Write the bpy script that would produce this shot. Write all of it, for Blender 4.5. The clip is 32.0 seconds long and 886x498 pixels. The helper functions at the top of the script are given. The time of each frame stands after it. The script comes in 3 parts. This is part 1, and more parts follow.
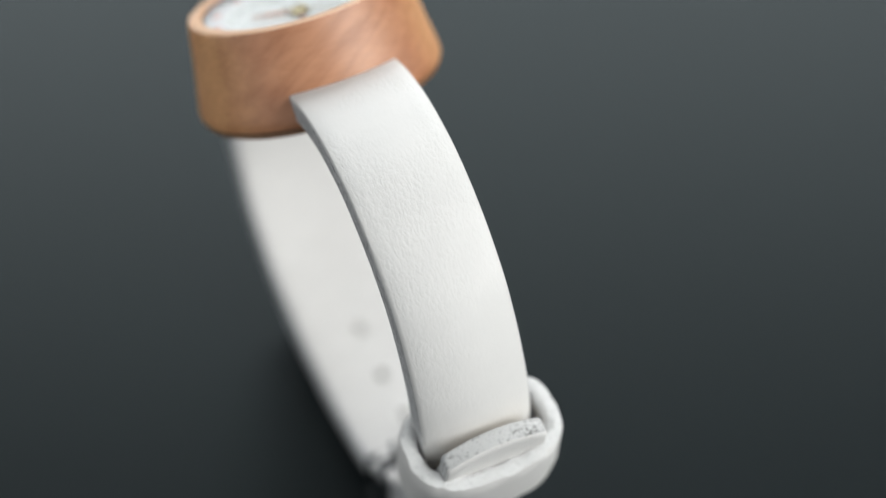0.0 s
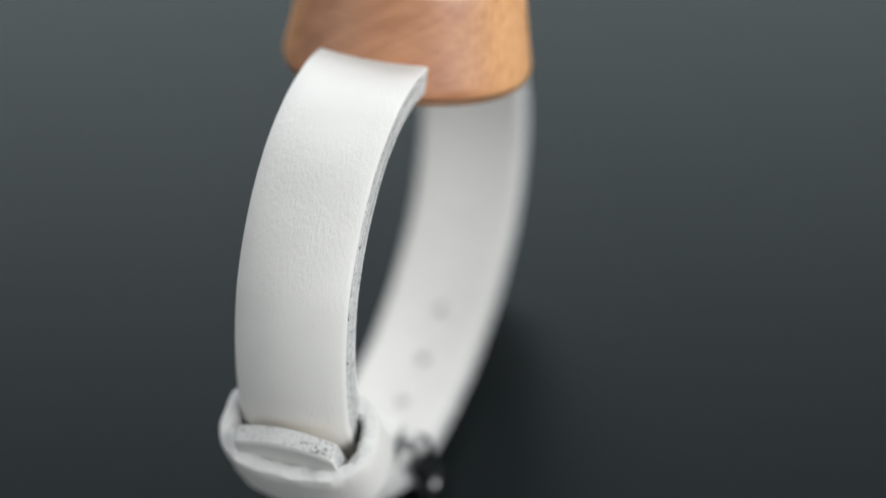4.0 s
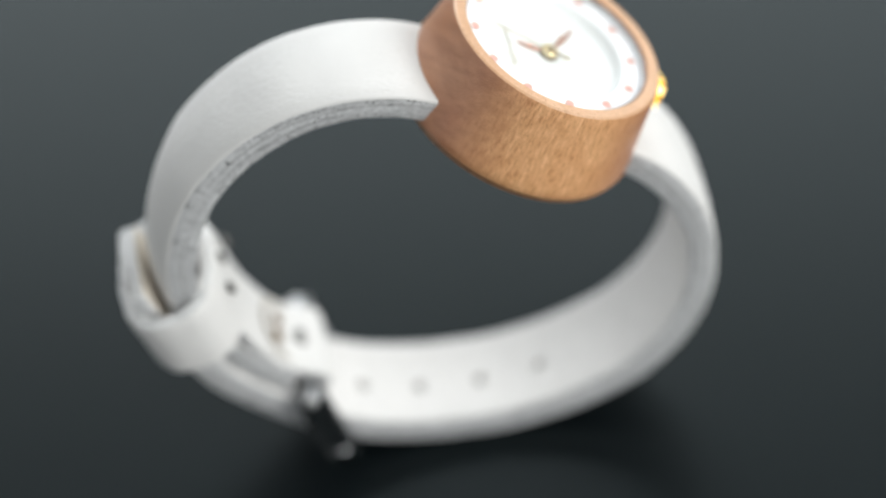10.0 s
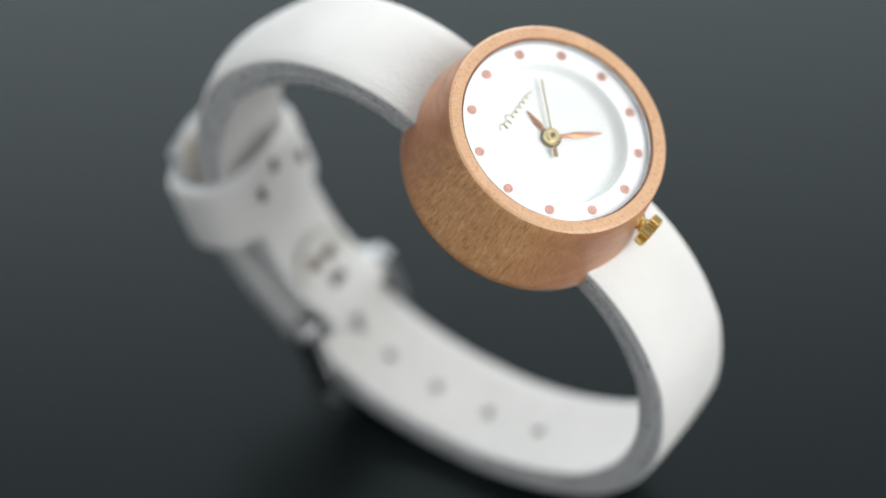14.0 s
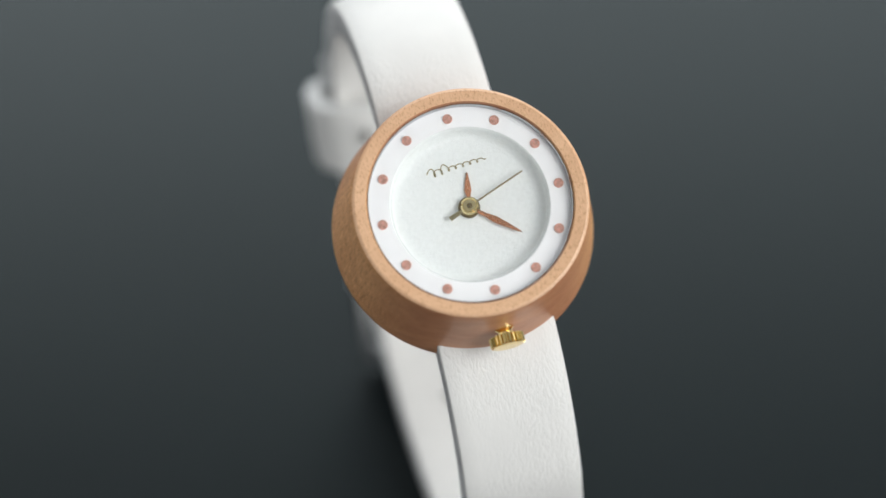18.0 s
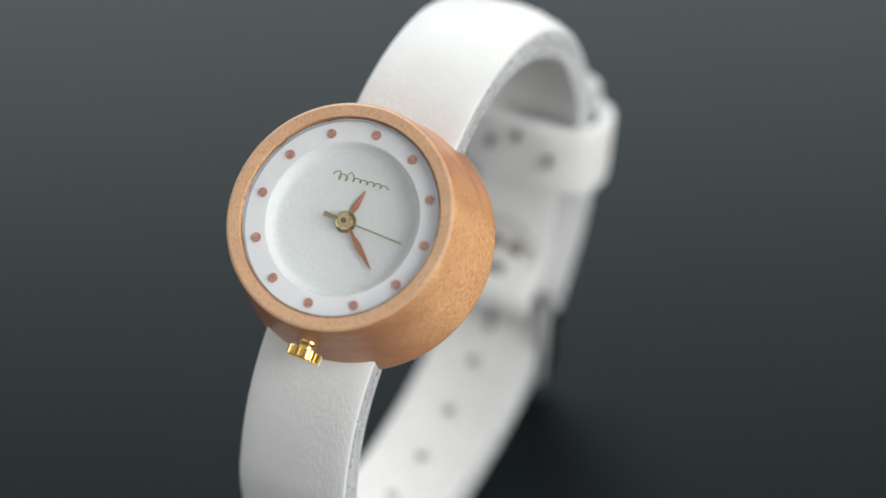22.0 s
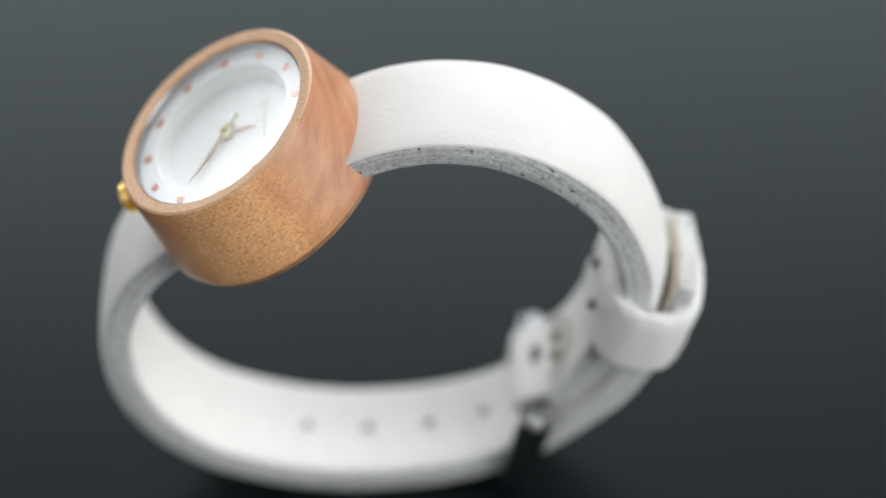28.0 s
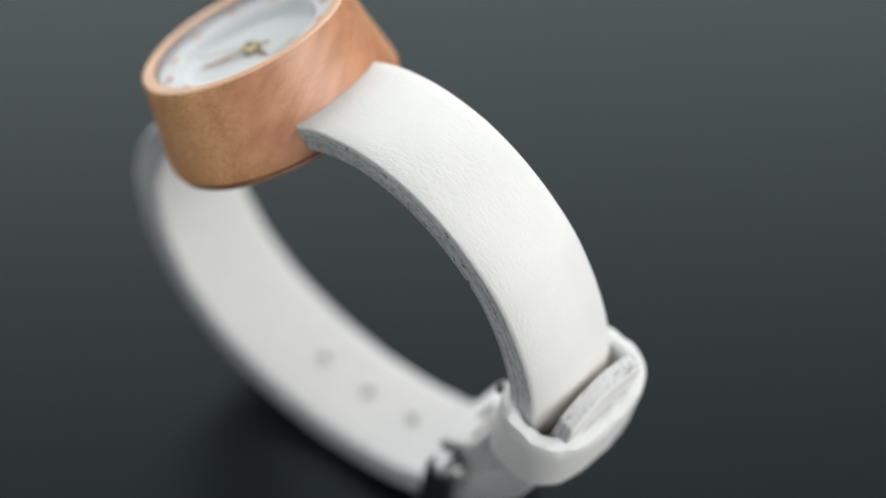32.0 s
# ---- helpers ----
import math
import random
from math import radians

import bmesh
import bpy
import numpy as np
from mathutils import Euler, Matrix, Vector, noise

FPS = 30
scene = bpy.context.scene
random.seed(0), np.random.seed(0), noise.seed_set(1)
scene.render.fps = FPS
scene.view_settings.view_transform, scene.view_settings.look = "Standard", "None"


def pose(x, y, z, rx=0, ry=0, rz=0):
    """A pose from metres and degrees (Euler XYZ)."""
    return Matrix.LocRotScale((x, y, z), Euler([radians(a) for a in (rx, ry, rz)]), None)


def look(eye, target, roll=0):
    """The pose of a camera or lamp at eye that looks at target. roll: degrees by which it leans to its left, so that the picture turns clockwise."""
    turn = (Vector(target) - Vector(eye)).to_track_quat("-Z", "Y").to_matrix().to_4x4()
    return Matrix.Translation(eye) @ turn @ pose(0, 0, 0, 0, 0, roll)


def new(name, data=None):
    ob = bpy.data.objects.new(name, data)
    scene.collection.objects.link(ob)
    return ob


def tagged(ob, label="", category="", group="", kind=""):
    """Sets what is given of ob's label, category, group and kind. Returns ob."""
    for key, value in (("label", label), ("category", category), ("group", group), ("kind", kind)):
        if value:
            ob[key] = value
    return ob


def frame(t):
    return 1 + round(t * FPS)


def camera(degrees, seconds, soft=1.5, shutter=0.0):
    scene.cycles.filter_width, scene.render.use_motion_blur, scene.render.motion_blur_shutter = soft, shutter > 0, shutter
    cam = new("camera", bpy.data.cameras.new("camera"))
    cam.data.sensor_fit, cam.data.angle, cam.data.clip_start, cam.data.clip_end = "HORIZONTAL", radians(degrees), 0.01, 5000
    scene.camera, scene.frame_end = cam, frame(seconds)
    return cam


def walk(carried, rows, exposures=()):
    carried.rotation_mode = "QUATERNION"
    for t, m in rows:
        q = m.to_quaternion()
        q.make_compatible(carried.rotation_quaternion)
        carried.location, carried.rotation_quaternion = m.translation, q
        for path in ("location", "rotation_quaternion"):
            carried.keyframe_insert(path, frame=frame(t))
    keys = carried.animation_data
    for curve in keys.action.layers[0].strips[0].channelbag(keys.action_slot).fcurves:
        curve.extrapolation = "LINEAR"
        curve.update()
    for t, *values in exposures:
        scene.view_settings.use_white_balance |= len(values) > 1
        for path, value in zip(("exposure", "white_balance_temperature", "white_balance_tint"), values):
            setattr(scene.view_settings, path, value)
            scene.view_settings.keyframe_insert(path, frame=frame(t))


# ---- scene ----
# One wristwatch turns once on a dark tabletop before a still camera.
U = 0.011            # metres to one radius of the ring of hour markers
BASE = 4.445         # height of the turning centre over the table, in those radii

# ---- camera ----
cam = camera(16.107, 32.0)
EYE = Vector((0.0, -25.3043, 26.4002 + BASE)) * U
RIGHT = Vector((0.994167, -0.086407, -0.064536))
UPWARD = Vector((0.107299, 0.732187, 0.672599))
AHEAD = Vector((0.010865, 0.675600, -0.737188))
VIEW = Matrix.Translation(EYE) @ Matrix((RIGHT, UPWARD, -AHEAD)).transposed().to_4x4()
walk(cam, [(0.0, VIEW), (32.0, VIEW)])
cam.data.dof.use_dof = True
cam.data.dof.focus_distance = 34.5 * U
cam.data.dof.aperture_fstop = 7.0

# ---- world and lights ----
world = bpy.data.worlds.new("studio")
scene.world = world
world.use_nodes = True
wn = world.node_tree.nodes
wn["Background"].inputs["Color"].default_value = (0.93, 0.97, 1.0, 1)
wn["Background"].inputs["Strength"].default_value = 0.06


def softbox(name, eye, target, wide, high, watts, colour, roll=0.0):
    lamp = bpy.data.lights.new(name, "AREA")
    lamp.shape, lamp.size, lamp.size_y = "RECTANGLE", wide, high
    lamp.energy, lamp.color = watts, colour
    ob = new(name, lamp)
    ob.matrix_world = look(eye, target, roll)
    return ob


softbox("softbox_back", (0.10, 1.16, 0.74), (0, 0, 0.03), 1.2, 0.60, 12.0, (0.94, 0.98, 1.0))
softbox("strip_light_back", (-0.135, 1.20, 0.31), (-0.135, 0, 0.06), 1.53, 0.18, 5.6, (0.95, 0.98, 1.0), 3.4)
softbox("strip_light_upper", (-1.05, 1.20, 0.605), (-1.05, 0, 0.06), 0.30, 0.075, 0.55, (0.95, 0.98, 1.0))
softbox("softbox_side", (1.05, -0.66, 0.76), (0, 0, 0.03), 1.1, 1.0, 20.5, (0.97, 0.98, 0.965))
# weak fill added to lift the left-facing sides; no source is known there
softbox("added_fill_left", (-1.15, -0.45, 0.55), (0, 0, 0.04), 0.9, 0.9, 1.2, (0.97, 0.98, 0.98))
softbox("strip_light_right", (0.85, 0.69, 0.70), (0, 0, 0.05), 1.10, 0.26, 1.25, (0.97, 0.98, 0.98), -42)
softbox("strip_light_low", (-0.40, 1.20, 0.045), (-0.40, 0, 0.045), 0.40, 0.06, 0.14, (0.97, 0.98, 0.98))
scene.view_settings.exposure = 0.0


# ---- materials ----
def material(name):
    m = bpy.data.materials.new(name)
    m.use_nodes = True
    nt = m.node_tree
    return m, nt, nt.nodes["Principled BSDF"]


def node(nt, kind, **inputs):
    n = nt.nodes.new(kind)
    for k, v in inputs.items():
        n.inputs[k.replace("_", " ")].default_value = v
    return n


def coords(nt, scale=(1, 1, 1), space="Object", tilt=0.0):
    out = nt.nodes.new("ShaderNodeTexCoord").outputs[space]
    if tilt:
        turned = nt.nodes.new("ShaderNodeMapping")
        turned.inputs["Rotation"].default_value = (tilt, 0, 0)
        nt.links.new(out, turned.inputs["Vector"])
        out = turned.outputs["Vector"]
    mp = nt.nodes.new("ShaderNodeMapping")
    mp.inputs["Scale"].default_value = scale
    nt.links.new(out, mp.inputs["Vector"])
    return mp.outputs["Vector"]


def noise_tex(nt, vec, scale, detail=4.0, rough=0.6, distort=0.0):
    n = node(nt, "ShaderNodeTexNoise", Scale=scale, Detail=detail, Roughness=rough, Distortion=distort)
    nt.links.new(vec, n.inputs["Vector"])
    return n.outputs["Fac"]


def ramp(nt, fac, stops):
    r = nt.nodes.new("ShaderNodeValToRGB")
    while len(r.color_ramp.elements) < len(stops):
        r.color_ramp.elements.new(0.5)
    for e, (pos, col) in zip(r.color_ramp.elements, stops):
        e.position, e.color = pos, (*col, 1)
    nt.links.new(fac, r.inputs["Fac"])
    return r.outputs["Color"]


def multiply(nt, a, b, fac=1.0):
    m = nt.nodes.new("ShaderNodeMix")
    m.data_type, m.blend_type = "RGBA", "MULTIPLY"
    m.inputs[0].default_value = fac
    nt.links.new(a, m.inputs[6])
    nt.links.new(b, m.inputs[7])
    return m.outputs[2]


def bump(nt, bsdf, height, strength, distance):
    b = node(nt, "ShaderNodeBump", Strength=strength, Distance=distance)
    nt.links.new(height, b.inputs["Height"])
    nt.links.new(b.outputs["Normal"], bsdf.inputs["Normal"])
    return b


def total(nt, a, b, kb=1.0):
    m = nt.nodes.new("ShaderNodeMath")
    m.operation = "MULTIPLY_ADD"
    nt.links.new(b, m.inputs[0])
    m.inputs[1].default_value = kb
    nt.links.new(a, m.inputs[2])
    return m.outputs[0]


def make_leather():
    m, nt, b = material("white_leather")
    v = coords(nt)
    wide = noise_tex(nt, v, 90, 3)
    col = ramp(nt, wide, [(0.3, (0.745, 0.735, 0.72)), (0.75, (0.80, 0.787, 0.77))])
    nt.links.new(col, b.inputs["Base Color"])
    b.inputs["Roughness"].default_value = 0.48
    b.inputs["Specular IOR Level"].default_value = 0.14
    fine = noise_tex(nt, coords(nt, (1.15, 0.48, 0.48)), 2300, 3, 0.55, 0.5)
    patch = ramp(nt, noise_tex(nt, v, 75, 2), [(0.38, (0.12, 0.12, 0.12)), (0.62, (1, 1, 1))])
    k = nt.nodes.new("ShaderNodeMath")
    k.operation = "MULTIPLY"
    nt.links.new(fine, k.inputs[0])
    nt.links.new(patch, k.inputs[1])
    bump(nt, b, k.outputs[0], 0.54, 0.00027)
    return m


def make_raw_edge():
    """Cut leather: grey fibres that run along the strap, small pits and a few pale threads."""
    m, nt, b = material("raw_leather_edge")
    v = coords(nt)
    speck = noise_tex(nt, v, 1700, 6, 0.72)
    col = ramp(nt, speck, [(0.31, (0.22, 0.22, 0.22)), (0.41, (0.53, 0.535, 0.54)), (0.62, (0.69, 0.695, 0.70))])
    fibre = noise_tex(nt, coords(nt, (0.16, 1.0, 1.0), "UV"), 2300, 5, 0.65, 0.5)
    fibre_col = ramp(nt, fibre, [(0.30, (0.62, 0.62, 0.62)), (0.42, (0.94, 0.94, 0.94)), (0.60, (1.0, 1.0, 1.0)), (0.68, (1.16, 1.16, 1.16))])
    pits = noise_tex(nt, coords(nt, (0.6, 1.0, 1.0), "UV"), 1150, 4, 0.7, 0.3)
    pit_col = ramp(nt, pits, [(0.35, (0.16, 0.16, 0.16)), (0.39, (1.0, 1.0, 1.0))])
    layer = ramp(nt, noise_tex(nt, coords(nt, (0.02, 1.0, 1.0), "UV"), 2000, 3, 0.5), [(0.38, (0.78, 0.78, 0.78)), (0.48, (0.98, 0.98, 0.98)), (0.64, (1.12, 1.12, 1.12))])
    nt.links.new(multiply(nt, multiply(nt, multiply(nt, col, fibre_col), pit_col), layer), b.inputs["Base Color"])
    b.inputs["Roughness"].default_value = 0.85
    bump(nt, b, total(nt, total(nt, speck, pits, 0.9), fibre, 0.8), 0.9, 0.00022)
    return m


def make_cut_face():
    """A white-dyed cut end of leather with a few dark open fibres."""
    m, nt, b = material("white_cut_leather")
    v = coords(nt)
    fibre = noise_tex(nt, v, 2100, 5, 0.7, 0.3)
    where = noise_tex(nt, v, 260, 2)
    col = ramp(nt, total(nt, fibre, where, 0.55), [(0.60, (0.14, 0.135, 0.13)), (0.66, (0.50, 0.50, 0.50)), (0.78, (0.68, 0.68, 0.675))])
    nt.links.new(col, b.inputs["Base Color"])
    b.inputs["Roughness"].default_value = 0.8
    bump(nt, b, fibre, 0.8, 0.0003)
    return m


def make_fluff():
    """The white, fuzzy cut rim of the keeper loop, whitened further for the light it catches."""
    m, nt, b = material("whitened_fuzzy_leather_rim")
    v = coords(nt)
    fuzz = noise_tex(nt, v, 1800, 5, 0.7, 0.4)
    nt.links.new(ramp(nt, fuzz, [(0.30, (0.66, 0.66, 0.655)), (0.42, (0.83, 0.83, 0.825)), (0.7, (0.89, 0.89, 0.885))]), b.inputs["Base Color"])
    b.inputs["Roughness"].default_value = 0.9
    bump(nt, b, fuzz, 0.9, 0.0004)
    return m


def make_wood():
    """Beech, its fibres along x: long streaks on the flat sides, pores and pale flecks on the end grain, ticks on the rim."""
    m, nt, b = material("beech_wood")
    tilt = -0.4922
    tc = nt.nodes.new("ShaderNodeTexCoord")

    def facing(axis, stops):
        along = nt.nodes.new("ShaderNodeVectorMath")
        along.operation = "DOT_PRODUCT"
        nt.links.new(tc.outputs["Normal"], along.inputs[0])
        along.inputs[1].default_value = axis
        ab = nt.nodes.new("ShaderNodeMath")
        ab.operation = "ABSOLUTE"
        nt.links.new(along.outputs["Value"], ab.inputs[0])
        return ramp(nt, ab.outputs[0], stops)

    def blend(fac, low, high):
        mix = nt.nodes.new("ShaderNodeMix")
        mix.data_type = "RGBA"
        nt.links.new(fac, mix.inputs[0])
        nt.links.new(low, mix.inputs[6])
        nt.links.new(high, mix.inputs[7])
        return mix.outputs[2]

    end = facing((0.0, 0.8816, 0.4720), [(0.36, (1, 1, 1)), (0.78, (0, 0, 0))])
    rim = facing((0.0, -0.4720, 0.8816), [(0.60, (0, 0, 0)), (0.85, (1, 1, 1))])
    broad = noise_tex(nt, coords(nt, (0.20, 1.0, 1.0)), 190, 4, 0.55, 1.0)
    # flat sides: fine long streaks, and on the side away from the crown a slanting brown figure
    streak = noise_tex(nt, coords(nt, (0.10, 1.0, 1.0)), 900, 5, 0.62, 0.6)
    flat = multiply(nt, ramp(nt, broad, [(0.3, (0.490, 0.218, 0.115)), (0.7, (0.595, 0.290, 0.159))]),
                    ramp(nt, streak, [(0.32, (0.90, 0.86, 0.82)), (0.55, (1, 1, 1))]))
    slant = nt.nodes.new("ShaderNodeMapping")
    slant.inputs["Rotation"].default_value = (0.0, -0.549, 0.0)
    nt.links.new(coords(nt, tilt=tilt), slant.inputs["Vector"])
    drawn = nt.nodes.new("ShaderNodeMapping")
    drawn.inputs["Scale"].default_value = (0.08, 0.6, 1.0)
    nt.links.new(slant.outputs["Vector"], drawn.inputs["Vector"])
    figure = noise_tex(nt, drawn.outputs["Vector"], 640, 3, 0.5, 0.25)
    brown = multiply(nt, flat, ramp(nt, figure, [(0.36, (0.80, 0.755, 0.715)), (0.50, (0.91, 0.895, 0.88)), (0.66, (0.985, 0.975, 0.965))]))
    away = nt.nodes.new("ShaderNodeVectorMath")
    away.operation = "DOT_PRODUCT"
    nt.links.new(tc.outputs["Normal"], away.inputs[0])
    away.inputs[1].default_value = (0.0, 0.8816, 0.4720)
    flat = blend(ramp(nt, away.outputs["Value"], [(0.1, (0, 0, 0)), (0.5, (1, 1, 1))]), flat, brown)
    # end grain
    pore = noise_tex(nt, coords(nt, (1.0, 0.42, 1.0), tilt=tilt), 4200, 3, 0.6, 0.2)
    fine_pore = noise_tex(nt, coords(nt, (1.0, 1.0, 0.36), tilt=tilt), 4600, 3, 0.6, 0.2)
    pale = ramp(nt, broad, [(0.3, (0.690, 0.352, 0.164)), (0.7, (0.785, 0.432, 0.210))])
    cross = multiply(nt, pale, ramp(nt, pore, [(0.34, (0.67, 0.55, 0.44)), (0.43, (0.97, 0.95, 0.93)), (0.55, (1.04, 1.04, 1.04)), (0.66, (1.22, 1.28, 1.34))]))
    # one end of the block is more open in the grain: longer dark pores towards -x; its tone is also lifted to look lit
    sep = nt.nodes.new("ShaderNodeSeparateXYZ")
    nt.links.new(tc.outputs["Object"], sep.inputs[0])
    side = nt.nodes.new("ShaderNodeMath")
    side.operation = "MULTIPLY_ADD"
    side.use_clamp = True
    nt.links.new(sep.outputs["X"], side.inputs[0])
    side.inputs[1].default_value, side.inputs[2].default_value = -90.0, 0.3
    long_pore = noise_tex(nt, coords(nt, (1.0, 1.0, 0.15), tilt=tilt), 2500, 3, 0.6, 0.35)
    opened = multiply(nt, pale, ramp(nt, long_pore, [(0.34, (0.79, 0.70, 0.61)), (0.42, (1.0, 0.985, 0.965)), (0.56, (1.08, 1.10, 1.12)), (0.66, (1.22, 1.33, 1.44))]))
    opened = multiply(nt, opened, ramp(nt, fine_pore, [(0.32, (0.80, 0.74, 0.68)), (0.45, (1, 1, 1))]))
    cross = blend(side.outputs[0], cross, opened)
    # towards the side away from the crown the slanting figure runs on into the end grain
    cross = blend(ramp(nt, away.outputs["Value"], [(0.05, (0, 0, 0)), (0.50, (1, 1, 1))]), cross,
                  multiply(nt, cross, ramp(nt, figure, [(0.38, (0.89, 0.85, 0.82)), (0.50, (0.96, 0.945, 0.93)), (0.64, (1.0, 0.99, 0.98))])))
    # the rim: paler, with short ticks across
    tick = noise_tex(nt, coords(nt, (1.0, 0.5, 1.0), tilt=tilt), 4600, 3, 0.65, 0.2)
    ticked = multiply(nt, ramp(nt, broad, [(0.3, (0.640, 0.375, 0.215)), (0.7, (0.720, 0.440, 0.262))]),
                      ramp(nt, tick, [(0.33, (0.74, 0.64, 0.55)), (0.43, (1, 1, 1)), (0.66, (1.08, 1.10, 1.12))]))
    col = blend(rim, blend(end, flat, cross), ticked)
    nt.links.new(col, b.inputs["Base Color"])
    b.inputs["Roughness"].default_value = 0.36
    b.inputs["Specular IOR Level"].default_value = 0.65
    bump(nt, b, pore, 0.55, 0.0001)
    return m


def make_plain(name, colour, rough, metal=0.0, vary=0.06, scale=600, dent=0.0):
    m, nt, b = material(name)
    f = noise_tex(nt, coords(nt), scale, 4)
    lo = tuple(c * (1 - vary) for c in colour)
    hi = tuple(min(1.0, c * (1 + vary)) for c in colour)
    nt.links.new(ramp(nt, f, [(0.3, lo), (0.7, hi)]), b.inputs["Base Color"])
    b.inputs["Roughness"].default_value = rough
    b.inputs["Metallic"].default_value = metal
    if dent:
        bump(nt, b, f, 0.5, dent)
    return m


def make_table():
    m, nt, b = material("dark_tabletop")
    v = coords(nt)
    cloud = noise_tex(nt, v, 9, 3)
    col = ramp(nt, cloud, [(0.3, (0.0026, 0.0042, 0.0049)), (0.7, (0.0034, 0.0053, 0.0061))])
    nt.links.new(col, b.inputs["Base Color"])
    b.inputs["Roughness"].default_value = 0.295
    b.inputs["Specular IOR Level"].default_value = 0.18
    b.inputs["Specular Tint"].default_value = (0.82, 1.0, 1.03, 1)
    return m


def make_crystal():
    m = bpy.data.materials.new("watch_crystal")
    m.use_nodes = True
    nt = m.node_tree
    nt.nodes.clear()
    out = nt.nodes.new("ShaderNodeOutputMaterial")
    clear = nt.nodes.new("ShaderNodeBsdfTransparent")
    gloss = node(nt, "ShaderNodeBsdfGlossy", Roughness=0.02)
    fres = node(nt, "ShaderNodeFresnel", IOR=1.75)
    mix = nt.nodes.new("ShaderNodeMixShader")
    nt.links.new(fres.outputs[0], mix.inputs[0])
    nt.links.new(clear.outputs[0], mix.inputs[1])
    nt.links.new(gloss.outputs[0], mix.inputs[2])
    nt.links.new(mix.outputs[0], out.inputs[0])
    return m


LEATHER, EDGE, WOOD, CUT = make_leather(), make_raw_edge(), make_wood(), make_cut_face()
FLUFF = make_fluff()
# inner face of the strap, its colour lowered against overbright light on it
TONED_LINING = make_plain("toned_leather_lining", (0.715, 0.70, 0.684), 0.75, 0, 0.04, 500, 0.00012)
TABLE, CRYSTAL = make_table(), make_crystal()
PEARL = make_plain("white_dial_enamel", (0.93, 0.93, 0.945), 0.22, 0, 0.02, 300)
FLOOR_PEARL = make_plain("white_dial_lacquer", (0.825, 0.85, 0.848), 0.19, 0, 0.03, 1900, 0.0002)
COPPER = make_plain("copper_marker", (0.76, 0.41, 0.33), 0.38, 0.75, 0.3, 2600, 0.00004)
ROSE = make_plain("rose_gold_leaf", (0.60, 0.27, 0.15), 0.24, 0.85, 0.35, 3500, 0.00005)
BRONZE = make_plain("dark_bronze", (0.20, 0.15, 0.07), 0.35, 0.8, 0.1, 900)
GOLD = make_plain("polished_gold", (0.92, 0.72, 0.34), 0.14, 1.0, 0.05, 400)
PALE_GOLD = make_plain("pale_gold", (0.58, 0.49, 0.29), 0.2, 1.0, 0.05, 400)
HUB_GOLD = make_plain("bright_pale_gold", (0.93, 0.78, 0.44), 0.12, 1.0, 0.04, 400)
STEEL = make_plain("polished_steel", (0.46, 0.47, 0.48), 0.26, 1.0, 0.05, 400)
PAINT = make_plain("pale_wall_paint", (0.87, 0.88, 0.885), 0.8, 0, 0.02, 6)
GREY_PAINT = make_plain("grey_wall_paint", (0.70, 0.71, 0.72), 0.8, 0, 0.03, 6)
SATIN = make_plain("satin_steel", (0.62, 0.62, 0.61), 0.5, 0.7, 0.06, 900)
# dark colour for the shade inside holes, and for the strap's speck
DARK = make_plain("dark_hole_shade_and_speck", (0.13, 0.127, 0.12), 0.7, 0, 0.3, 1500)
TAN = make_plain("tan_leather_flesh", (0.72, 0.655, 0.56), 0.75, 0, 0.25, 900, 0.0001)
# darker tone paints the shading of the ring pressed into white leather
RING_SHADE = make_plain("shaded_ring_leather", (0.55, 0.52, 0.47), 0.7, 0, 0.2, 900)
WALNUT = make_plain("dark_brown_wood", (0.26, 0.135, 0.07), 0.45, 0, 0.3, 500, 0.00008)
BROWN = make_plain("brown_wax", (0.17, 0.11, 0.055), 0.5, 0, 0.3, 1500)


# ---- small builders ----
def link(name, bm, mats, parent=None, label="", smooth=True):
    """One bmesh, in marker radii, as one mesh object in metres."""
    for v in bm.verts:
        v.co *= U
    bmesh.ops.recalc_face_normals(bm, faces=bm.faces)
    for f in bm.faces:
        f.smooth = smooth
    me = bpy.data.meshes.new(name)
    bm.to_mesh(me)
    bm.free()
    if smooth:
        me.set_sharp_from_angle(angle=radians(32))
    for m in mats if isinstance(mats, (list, tuple)) else [mats]:
        me.materials.append(m)
    ob = new(name, me)
    if parent:
        ob.parent = parent
    return tagged(ob, label)


def spline(points, step=0.08):
    """Even points along a smooth curve through the given (y, z)."""
    p = [Vector(q) for q in points]
    p = [2 * p[0] - p[1], *p, 2 * p[-1] - p[-2]]
    out = []
    for i in range(1, len(p) - 2):
        n = max(2, int((p[i + 1] - p[i]).length / step))
        for k in range(n):
            t = k / n
            out.append(0.5 * (2 * p[i] + (p[i + 1] - p[i - 1]) * t + (2 * p[i - 1] - 5 * p[i] + 4 * p[i + 1] - p[i + 2]) * t * t
                              + (3 * p[i] - p[i - 1] - 3 * p[i + 1] + p[i + 2]) * t ** 3))
    out.append(p[-2])
    return out


